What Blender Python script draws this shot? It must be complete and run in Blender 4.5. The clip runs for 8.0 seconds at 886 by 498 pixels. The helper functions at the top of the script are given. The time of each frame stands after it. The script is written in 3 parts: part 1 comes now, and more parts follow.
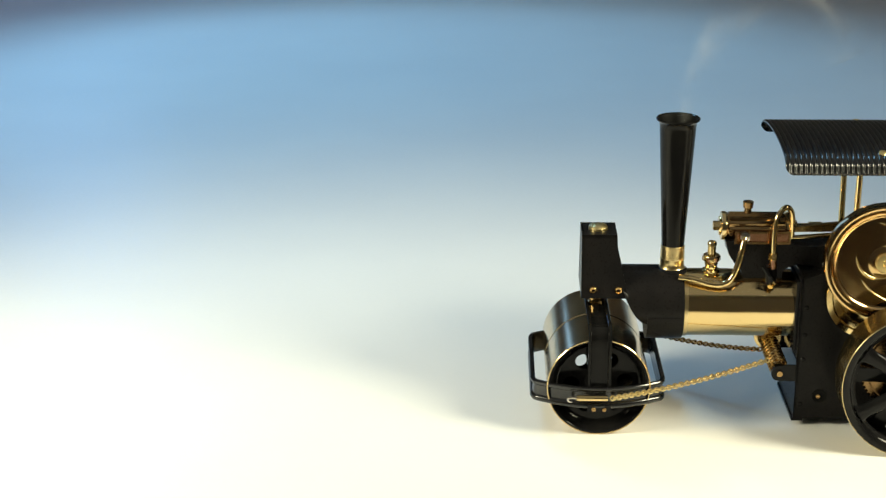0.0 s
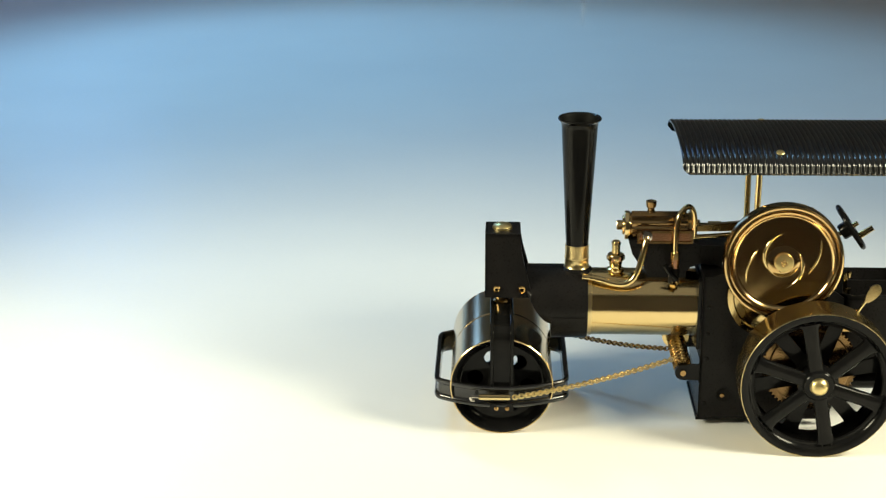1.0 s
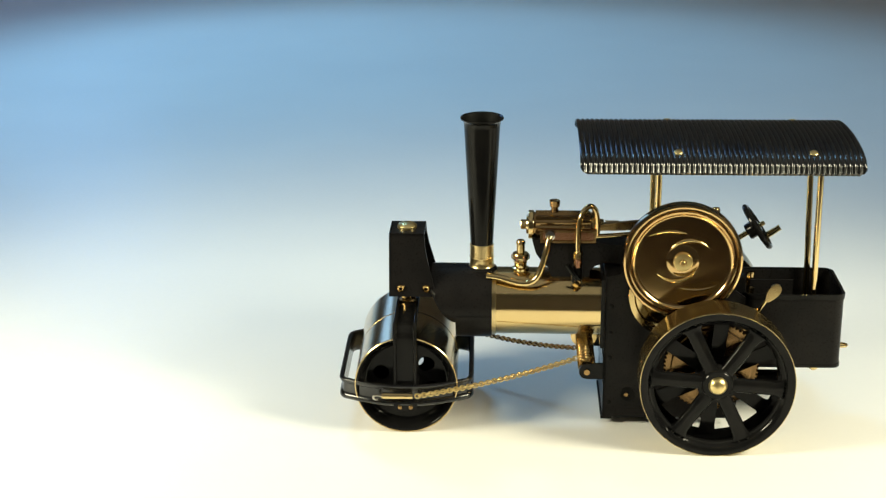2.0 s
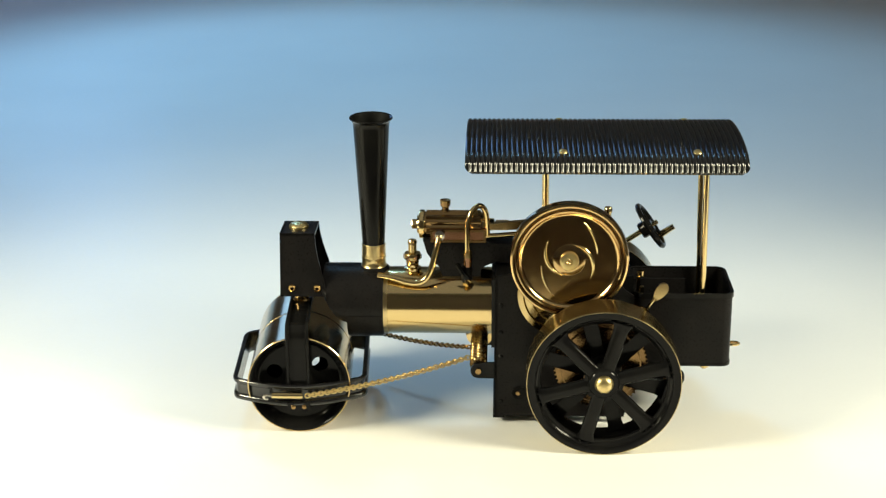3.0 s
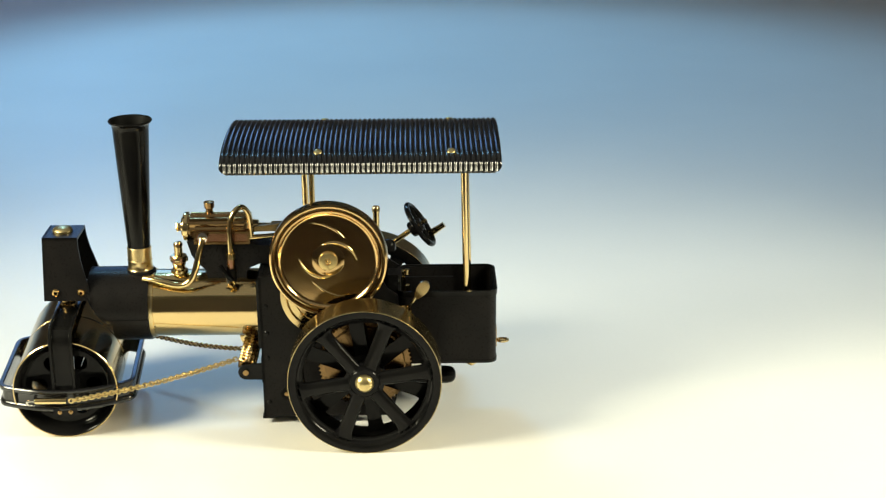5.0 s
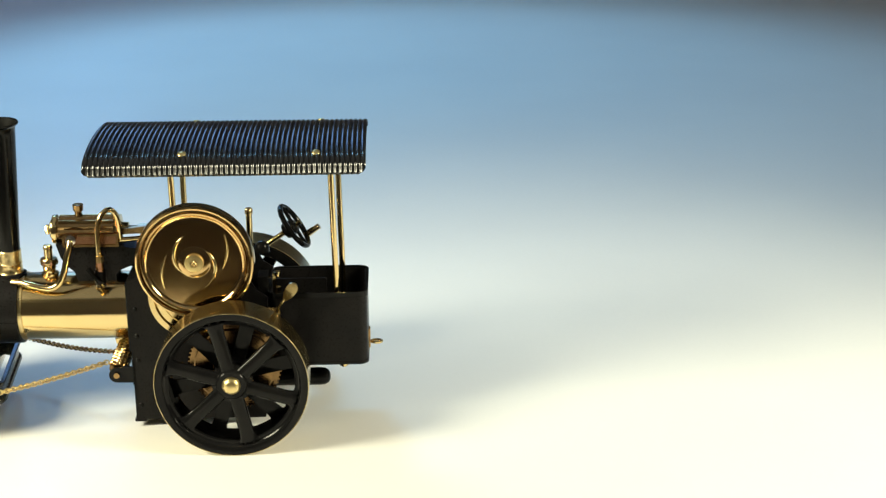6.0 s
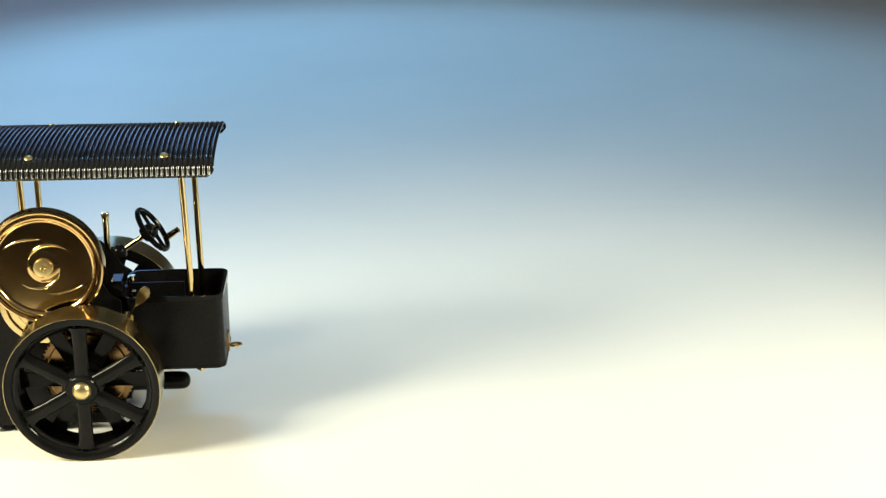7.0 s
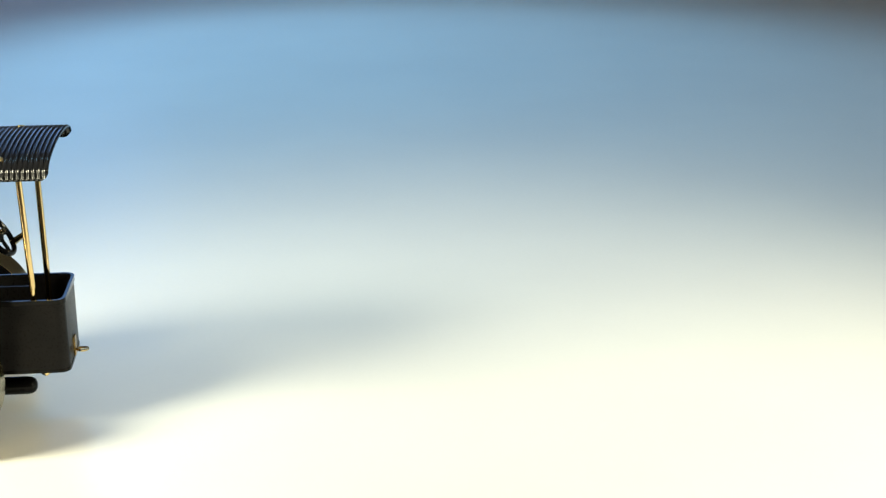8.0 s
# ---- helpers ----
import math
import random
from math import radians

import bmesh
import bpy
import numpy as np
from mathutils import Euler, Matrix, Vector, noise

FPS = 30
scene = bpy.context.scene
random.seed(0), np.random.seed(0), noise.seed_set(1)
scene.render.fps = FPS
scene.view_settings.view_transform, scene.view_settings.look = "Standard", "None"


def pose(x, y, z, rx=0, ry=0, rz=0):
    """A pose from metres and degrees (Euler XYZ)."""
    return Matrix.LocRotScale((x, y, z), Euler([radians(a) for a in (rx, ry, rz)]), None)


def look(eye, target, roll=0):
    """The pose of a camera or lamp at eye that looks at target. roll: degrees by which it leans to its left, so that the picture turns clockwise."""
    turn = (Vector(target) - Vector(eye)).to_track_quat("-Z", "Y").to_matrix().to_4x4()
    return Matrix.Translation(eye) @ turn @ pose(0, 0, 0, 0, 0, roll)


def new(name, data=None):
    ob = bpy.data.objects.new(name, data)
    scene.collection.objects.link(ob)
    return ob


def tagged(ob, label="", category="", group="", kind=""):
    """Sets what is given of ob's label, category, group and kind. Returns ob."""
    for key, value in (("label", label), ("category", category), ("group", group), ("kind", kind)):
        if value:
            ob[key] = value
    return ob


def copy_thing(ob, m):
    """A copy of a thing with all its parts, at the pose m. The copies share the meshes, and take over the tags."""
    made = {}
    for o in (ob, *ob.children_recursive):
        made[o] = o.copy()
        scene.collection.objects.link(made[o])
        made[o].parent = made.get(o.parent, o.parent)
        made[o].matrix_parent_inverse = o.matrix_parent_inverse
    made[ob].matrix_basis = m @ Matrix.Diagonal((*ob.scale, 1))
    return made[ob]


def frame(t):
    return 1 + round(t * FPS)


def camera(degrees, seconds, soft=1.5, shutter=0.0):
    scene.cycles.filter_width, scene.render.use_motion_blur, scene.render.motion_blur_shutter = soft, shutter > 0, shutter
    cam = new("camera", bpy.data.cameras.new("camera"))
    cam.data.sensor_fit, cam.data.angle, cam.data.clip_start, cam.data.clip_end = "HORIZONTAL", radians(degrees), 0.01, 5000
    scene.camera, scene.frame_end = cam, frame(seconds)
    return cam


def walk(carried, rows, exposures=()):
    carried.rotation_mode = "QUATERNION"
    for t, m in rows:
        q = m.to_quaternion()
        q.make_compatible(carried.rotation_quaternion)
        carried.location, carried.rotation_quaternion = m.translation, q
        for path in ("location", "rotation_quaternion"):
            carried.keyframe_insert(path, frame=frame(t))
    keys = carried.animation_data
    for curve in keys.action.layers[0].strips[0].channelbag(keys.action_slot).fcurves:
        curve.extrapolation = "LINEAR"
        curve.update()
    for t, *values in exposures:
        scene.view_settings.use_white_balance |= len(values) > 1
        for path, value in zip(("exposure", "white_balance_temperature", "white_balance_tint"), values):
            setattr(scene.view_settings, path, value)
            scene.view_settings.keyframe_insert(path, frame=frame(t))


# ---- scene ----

# ---------------------------------------------------------------- camera
cam = camera(31.22, 8.0, soft=1.3)
EYE = Vector((0.0, 0.0, 0.4230))
PITCH = radians(19.261)
VIEW = look(EYE, EYE + Vector((0.0, math.cos(PITCH), -math.sin(PITCH))), roll=-0.357)
walk(cam, [(0.0, VIEW), (8.0, VIEW)])

# ---------------------------------------------------------------- light
# even ambient fill, which enters by the opening added in the ceiling
world = bpy.data.worlds.new("room_light")
scene.world = world
world.use_nodes = True
world.node_tree.nodes["Background"].inputs["Color"].default_value = (0.57, 0.56, 0.50, 1)
world.node_tree.nodes["Background"].inputs["Strength"].default_value = 0.45


def spot(name, eye, target, watts, color, degrees, blend, radius):
    data = bpy.data.lights.new(name, "SPOT")
    data.energy, data.color, data.spot_size, data.spot_blend = watts, color, radians(degrees), blend
    data.shadow_soft_size = radius
    ob = new(name, data)
    ob.matrix_world = look(eye, target)
    return ob


def area(name, eye, target, watts, color, sx, sy):
    data = bpy.data.lights.new(name, "AREA")
    data.energy, data.color, data.shape, data.size, data.size_y = watts, color, "RECTANGLE", sx, sy
    ob = new(name, data)
    ob.matrix_world = look(eye, target)
    return ob


WARM = (1.0, 0.945, 0.675)
BLUE = (0.26, 0.60, 0.92)
spot("key_lamp_left", (-0.80, 0.56, 0.53), (-0.24, 0.80, 0.0), 56, WARM, 72, 1.0, 0.16)
spot("key_lamp_right", (0.80, 0.56, 0.56), (0.24, 0.78, 0.0), 52, WARM, 70, 1.0, 0.16)
spot("blue_lamp", (-0.42, 2.0, 1.2), (-0.08, 1.70, 0.0), 49, BLUE, 66, 0.48, 0.16)
# blue panel added out of view for glints on the roof and left side
area("blue_glint_panel", (-0.62, 2.50, 0.74), (-0.40, 1.25, 0.0), 1.9, (0.22, 0.46, 0.95), 0.28, 0.86)


# ---------------------------------------------------------------- materials
def material(name, color, rough, metal=0.0, color2=None, scale=60.0, bump=0.0, bump_scale=400.0, rough_var=0.08,
             coat=0.0, stretch=(1, 1, 1), spec=0.5):
    mat = bpy.data.materials.new(name)
    mat.use_nodes = True
    nt = mat.node_tree
    bsdf = nt.nodes["Principled BSDF"]
    bsdf.inputs["Metallic"].default_value = metal
    bsdf.inputs["Coat Weight"].default_value = coat
    bsdf.inputs["Specular IOR Level"].default_value = spec
    bsdf.inputs["Coat Roughness"].default_value = 0.08
    tex = nt.nodes.new("ShaderNodeTexCoord")
    mp = nt.nodes.new("ShaderNodeMapping")
    mp.inputs["Scale"].default_value = stretch
    nt.links.new(tex.outputs["Object"], mp.inputs["Vector"])
    big = nt.nodes.new("ShaderNodeTexNoise")
    big.inputs["Scale"].default_value = scale
    big.inputs["Detail"].default_value = 5
    fine = nt.nodes.new("ShaderNodeTexNoise")
    fine.inputs["Scale"].default_value = bump_scale
    fine.inputs["Detail"].default_value = 3
    nt.links.new(mp.outputs["Vector"], big.inputs["Vector"])
    nt.links.new(mp.outputs["Vector"], fine.inputs["Vector"])
    mix = nt.nodes.new("ShaderNodeMix")
    mix.data_type = "RGBA"
    mix.inputs["A"].default_value = (*color, 1)
    mix.inputs["B"].default_value = (*(color2 or [c * 0.8 for c in color]), 1)
    ramp = nt.nodes.new("ShaderNodeMapRange")
    ramp.inputs["From Min"].default_value, ramp.inputs["From Max"].default_value = 0.35, 0.65
    nt.links.new(big.outputs["Fac"], ramp.inputs["Value"])
    nt.links.new(ramp.outputs["Result"], mix.inputs["Factor"])
    nt.links.new(mix.outputs["Result"], bsdf.inputs["Base Color"])
    rr = nt.nodes.new("ShaderNodeMapRange")
    rr.inputs["From Min"].default_value, rr.inputs["From Max"].default_value = 0.3, 0.7
    rr.inputs["To Min"].default_value = max(0.02, rough - rough_var)
    rr.inputs["To Max"].default_value = rough + rough_var
    nt.links.new(fine.outputs["Fac"], rr.inputs["Value"])
    nt.links.new(rr.outputs["Result"], bsdf.inputs["Roughness"])
    if bump:
        bp = nt.nodes.new("ShaderNodeBump")
        bp.inputs["Strength"].default_value = bump
        bp.inputs["Distance"].default_value = 0.0003
        nt.links.new(fine.outputs["Fac"], bp.inputs["Height"])
        nt.links.new(bp.outputs["Normal"], bsdf.inputs["Normal"])
    return mat


BRASS = material("polished_brass", (0.74, 0.565, 0.28), 0.14, 1.0, (0.72, 0.54, 0.255), 30, 0.0, 300, 0.006)
BRONZE = material("bronzed_brass", (0.60, 0.41, 0.19), 0.13, 1.0, (0.57, 0.38, 0.17), 30, 0.0, 200, 0.02)
DRUM_BRASS = material("turned_drum_brass", (0.66, 0.49, 0.25), 0.16, 1.0, (0.58, 0.42, 0.20), 40, 0.0, 300, 0.02)
# much darker brass for the driving gear and its web
GEAR_BRASS = material("dark_gear_brass", (0.24, 0.15, 0.065), 0.22, 1.0, (0.14, 0.085, 0.04), 60, 0.0, 300, 0.05)
BRASS_DARK = material("tarnished_brass", (0.56, 0.38, 0.16), 0.24, 1.0, (0.50, 0.32, 0.12), 40, 0.0, 300, 0.05)
BRASS_BRUSHED = material("brushed_brass", (0.70, 0.56, 0.29), 0.29, 1.0, (0.66, 0.51, 0.25), 40, 0.0, 300, 0.02)
TYRE_BRASS = material("worn_tyre_brass", (0.68, 0.55, 0.29), 0.22, 1.0, (0.56, 0.44, 0.21), 45, 0.06, 120, 0.05)
BRASS_SATIN = material("satin_brass", (0.74, 0.60, 0.30), 0.36, 1.0, (0.68, 0.53, 0.24), 60, 0.0, 400, 0.05)
COPPER = material("copper", (0.46, 0.25, 0.16), 0.25, 1.0, (0.42, 0.21, 0.12), 30, 0.0, 200, 0.01)
STEEL = material("nickel_steel", (0.62, 0.58, 0.52), 0.22, 1.0, (0.6, 0.56, 0.5), 40, 0.0, 200, 0.01)
BLACK = material("black_gloss_enamel", (0.005, 0.005, 0.0055), 0.12, 0.0, (0.008, 0.0078, 0.0075), 60, 0.02, 500, 0.03, spec=0.13)
BLACK_SATIN = material("black_satin_enamel", (0.0075, 0.0072, 0.0075), 0.32, 0.0, (0.011, 0.010, 0.010), 60, 0.08, 900, 0.08, spec=0.10)
BLACK_ROOF = material("black_roof_enamel", (0.005, 0.005, 0.006), 0.17, 0.0, (0.008, 0.008, 0.008), 60, 0.03, 500, 0.03, spec=0.60)
BLACK_INSIDE = material("matt_black", (0.003, 0.003, 0.003), 0.6, 0.0, (0.005, 0.005, 0.0045), 50, spec=0.1)
BRONZE_DARK = material("dark_bronze", (0.36, 0.235, 0.105), 0.22, 1.0, (0.30, 0.185, 0.075), 50, 0.0, 300, 0.04)
PAPER = material("white_card", (0.82, 0.82, 0.81), 0.42, 0.0, (0.79, 0.79, 0.785), 5, 0.05, 300, 0.1)
WALL_PAINT = material("pale_wall_paint", (0.64, 0.60, 0.54), 0.8, 0.0, (0.60, 0.56, 0.50), 3, 0.1, 80)
CEILING_PAINT = material("pale_ceiling_paint", (0.84, 0.82, 0.78), 0.85, 0.0, (0.80, 0.78, 0.74), 3, 0.1, 80)
FLOOR_PAINT = material("wooden_floor", (0.30, 0.22, 0.15), 0.6, 0.0, (0.24, 0.17, 0.11), 4, 0.1, 90)

MM = 0.001


# ---------------------------------------------------------------- mesh helpers (engine measures in millimetres)
def part(name, bm, mat, parent=None, label="", at=None, smooth=True):
    me = bpy.data.meshes.new(name)
    bmesh.ops.recalc_face_normals(bm, faces=bm.faces[:])
    bm.to_mesh(me)
    bm.free()
    for m in (mat if isinstance(mat, (list, tuple)) else [mat]):
        me.materials.append(m)
    if smooth:
        for p in me.polygons:
            p.use_smooth = True
        me.set_sharp_from_angle(angle=radians(35))
    ob = new(name, me)
    if parent is not None:
        ob.parent = parent
    if at is not None:
        ob.matrix_basis = at
    if label:
        tagged(ob, label)
    return ob


def bevel(bm, r, segs=2, sharp=30):
    edges = [e for e in bm.edges if len(e.link_faces) == 2 and e.calc_face_angle(0) > radians(sharp)]
    bmesh.ops.bevel(bm, geom=edges, offset=r * MM, segments=segs, affect="EDGES", profile=0.5, clamp_overlap=True)
    return bm


def box(bm, x0, x1, y0, y1, z0, z1):
    vs = [bm.verts.new((x * MM, y * MM, z * MM)) for x in (x0, x1) for y in (y0, y1) for z in (z0, z1)]
    for q in ((0, 1, 3, 2), (4, 6, 7, 5), (0, 4, 5, 1), (2, 3, 7, 6), (0, 2, 6, 4), (1, 5, 7, 3)):
        bm.faces.new([vs[i] for i in q])
    return bm


def rounded_box(x0, x1, y0, y1, z0, z1, r=1.0, segs=2):
    return bevel(box(bmesh.new(), x0, x1, y0, y1, z0, z1), r, segs)


AXES = {"x": Matrix(((0, 0, 1), (1, 0, 0), (0, 1, 0))), "y": Matrix(((1, 0, 0), (0, 0, 1), (0, 1, 0))), "z": Matrix.Identity(3)}


def lathe(bm, profile, centre, axis="z", n=40, closed=False, mi=0):
    """Turns a profile of (radius, along) round an axis; axis is a letter or a vector."""
    rot = AXES[axis] if isinstance(axis, str) else Vector(axis).to_track_quat("Z", "Y").to_matrix()
    c = Vector(centre)
    rings = []
    for r, h in profile:
        if r < 1e-6:
            rings.append([bm.verts.new((c + rot @ Vector((0, 0, h))) * MM)])
        else:
            rings.append([bm.verts.new((c + rot @ Vector((r * math.cos(2 * math.pi * i / n), r * math.sin(2 * math.pi * i / n), h))) * MM)
                          for i in range(n)])
    pairs = list(zip(rings, rings[1:])) + ([(rings[-1], rings[0])] if closed else [])
    for a, b in pairs:
        for i in range(n):
            j = (i + 1) % n
            if len(a) == 1 and len(b) == 1:
                continue
            if len(a) == 1:
                f = bm.faces.new((a[0], b[i], b[j]))
            elif len(b) == 1:
                f = bm.faces.new((a[i], a[j], b[0]))
            else:
                f = bm.faces.new((a[i], a[j], b[j], b[i]))
            f.material_index = mi
    return bm


def turned(profile, centre, axis="z", n=40, closed=False):
    return lathe(bmesh.new(), profile, centre, axis, n, closed)


def smooth_path(points, steps=6):
    """Catmull-Rom through the points."""
    p = [Vector(q) for q in points]
    p = [2 * p[0] - p[1]] + p + [2 * p[-1] - p[-2]]
    out = []
    for i in range(1, len(p) - 2):
        for k in range(steps):
            t = k / steps
            out.append(0.5 * (2 * p[i] + (p[i + 1] - p[i - 1]) * t + (2 * p[i - 1] - 5 * p[i] + 4 * p[i + 1] - p[i + 2]) * t * t
                              + (3 * p[i] - p[i - 1] - 3 * p[i + 1] + p[i + 2]) * t ** 3))
    out.append(p[-2])
    return out


def tube(bm, pts, r, n=10, closed=False):
    """Round bar along the points; r is one radius or a list of them."""
    pts = [Vector(p) for p in pts]
    rings, ref = [], None
    for i, p in enumerate(pts):
        a = pts[i - 1] if (i or closed) else pts[0]
        b = pts[(i + 1) % len(pts)] if (closed or i < len(pts) - 1) else pts[-1]
        d = (b - a).normalized()
        if ref is None:
            ref = d.orthogonal().normalized()
        ref = (ref - d * ref.dot(d)).normalized()
        s = d.cross(ref)
        rings.append([bm.verts.new((p + (ref * math.cos(2 * math.pi * k / n) + s * math.sin(2 * math.pi * k / n)) * (r[i] if isinstance(r, list) else r)) * MM) for k in range(n)])
    for i in range(len(rings) - (0 if closed else 1)):
        a, b = rings[i], rings[(i + 1) % len(rings)]
        for k in range(n):
            bm.faces.new((a[k], a[(k + 1) % n], b[(k + 1) % n], b[k]))
    if not closed:
        bm.faces.new(rings[0])
        bm.faces.new(rings[-1][::-1])
    return bm


def plate(bm, outline, lo, hi, axis="y", mi=0):
    """Extrudes a closed outline, given in the two other axes, from lo to hi along the axis."""
    def put(a, b, h):
        return {"y": (a, h, b), "x": (h, a, b), "z": (a, b, h)}[axis]
    A = [bm.verts.new(Vector(put(a, b, lo)) * MM) for a, b in outline]
    B = [bm.verts.new(Vector(put(a, b, hi)) * MM) for a, b in outline]
    bm.faces.new(A).material_index = mi
    bm.faces.new(B[::-1]).material_index = mi
    for i in range(len(A)):
        j = (i + 1) % len(A)
        bm.faces.new((A[i], B[i], B[j], A[j])).material_index = mi
    return bm


def rounded_rect(x0, x1, y0, y1, r, n=6):
    out = []
    for cx, cy, a0 in ((x1 - r, y1 - r, 0), (x0 + r, y1 - r, 90), (x0 + r, y0 + r, 180), (x1 - r, y0 + r, 270)):
        for k in range(n + 1):
            a = radians(a0 + 90 * k / n)
            out.append((cx + r * math.cos(a), cy + r * math.sin(a)))
    return out


def band(bm, outer, inner, lo, hi, axis="z"):
    """A hoop between two outlines with the same count of points."""
    def put(p, h):
        return Vector({"z": (p[0], p[1], h), "y": (p[0], h, p[1])}[axis]) * MM
    loops = [[bm.verts.new(put(p, h)) for p in o] for o, h in ((outer, lo), (outer, hi), (inner, hi), (inner, lo))]
    n = len(outer)
    for k in range(4):
        a, b = loops[k], loops[(k + 1) % 4]
        for i in range(n):
            bm.faces.new((a[i], a[(i + 1) % n], b[(i + 1) % n], b[i]))
    return bm


def dome(x, y, z, r, h, axis, n=16):
    prof = [(r, 0)] + [(r * math.cos(radians(a)), h * (0.35 + 0.65 * math.sin(radians(a)))) for a in (0, 30, 55, 75)] + [(0, h)]
    return turned(prof, (x, y, z), axis, n)


# ---------------------------------------------------------------- setting
def sheet(name, x0, x1, y0, y1, z0, z1, mat, label, category):
    """A slab, measured in metres."""
    ob = part(name, box(bmesh.new(), x0 * 1000, x1 * 1000, y0 * 1000, y1 * 1000, z0 * 1000, z1 * 1000), mat, smooth=False)
    return tagged(ob, label, category, kind="structure")


def setting():
    sheet("floor", -2.6, 2.6, -2.0, 4.2, -0.85, -0.75, FLOOR_PAINT, "brown wooden floor of the studio room", "floor")
    # unseen ceiling; the opening is added to let the ambient fill in
    bm = bmesh.new()
    for x0, x1, y0, y1 in ((-2600, -1600, -2000, 4200), (1600, 2600, -2000, 4200), (-1600, 1600, -2000, -1200), (-1600, 1600, 2600, 4200)):
        box(bm, x0, x1, y0, y1, 1900, 2000)
    tagged(part("ceiling", bm, CEILING_PAINT, smooth=False), "plain pale unseen ceiling with an added opening for fill light", "ceiling", kind="structure")
    sheet("wall_north", -2.6, 2.6, 4.2, 4.3, -0.75, 1.9, WALL_PAINT, "plain pale wall behind the table", "wall")
    sheet("wall_south", -2.6, 2.6, -2.1, -2.0, -0.75, 1.9, WALL_PAINT, "plain pale wall of the studio room", "wall")
    sheet("wall_east", 2.6, 2.7, -2.0, 4.2, -0.75, 1.9, WALL_PAINT, "plain pale wall of the studio room", "wall")
    sheet("wall_west", -2.7, -2.6, -2.0, 4.2, -0.75, 1.9, WALL_PAINT, "plain pale wall of the studio room", "wall")
    top = part("table", rounded_box(-1300, 1300, 628, 3000, -40, -3, 4), WALL_PAINT)
    tagged(top, "large pale studio table under a white card sheet", "table")
    for x in (-1200, 1200):
        for y in (710, 2900):
            part("leg", rounded_box(x - 30, x + 30, y - 30, y + 30, -750, -40, 3), WALL_PAINT, top)
    bm = bmesh.new()
    prof = [(648, 0), (900, 0), (1500, 0), (2100, 0), (2500, 0), (2650, 8), (2800, 40), (2900, 90)]
    rows = [[bm.verts.new((x * MM, y * MM, z * MM)) for x in (-1250, -400, 400, 1250)] for y, z in prof]
    low = [[bm.verts.new((x * MM, y * MM, (z - 2.5) * MM)) for x in (-1250, -400, 400, 1250)] for y, z in prof]
    for g in (rows, low):
        for a, b in zip(g, g[1:]):
            for i in range(3):
                bm.faces.new((a[i], a[i + 1], b[i + 1], b[i]))
    backdrop = part("backdrop", bm, PAPER)
    tagged(backdrop, "seamless white card sheet curving up behind the model", "backdrop", kind="structure")


# ---------------------------------------------------------------- the steam roller
YM = 67.0            # middle of the boiler
R_WHEEL, R_DRUM = 45.0, 31.0
ROLL_NEAR = 0.0462    # metres rolled a radian, with a little slip
KING_X = -183.0


def mirror_y(y):
    return 2 * YM - y


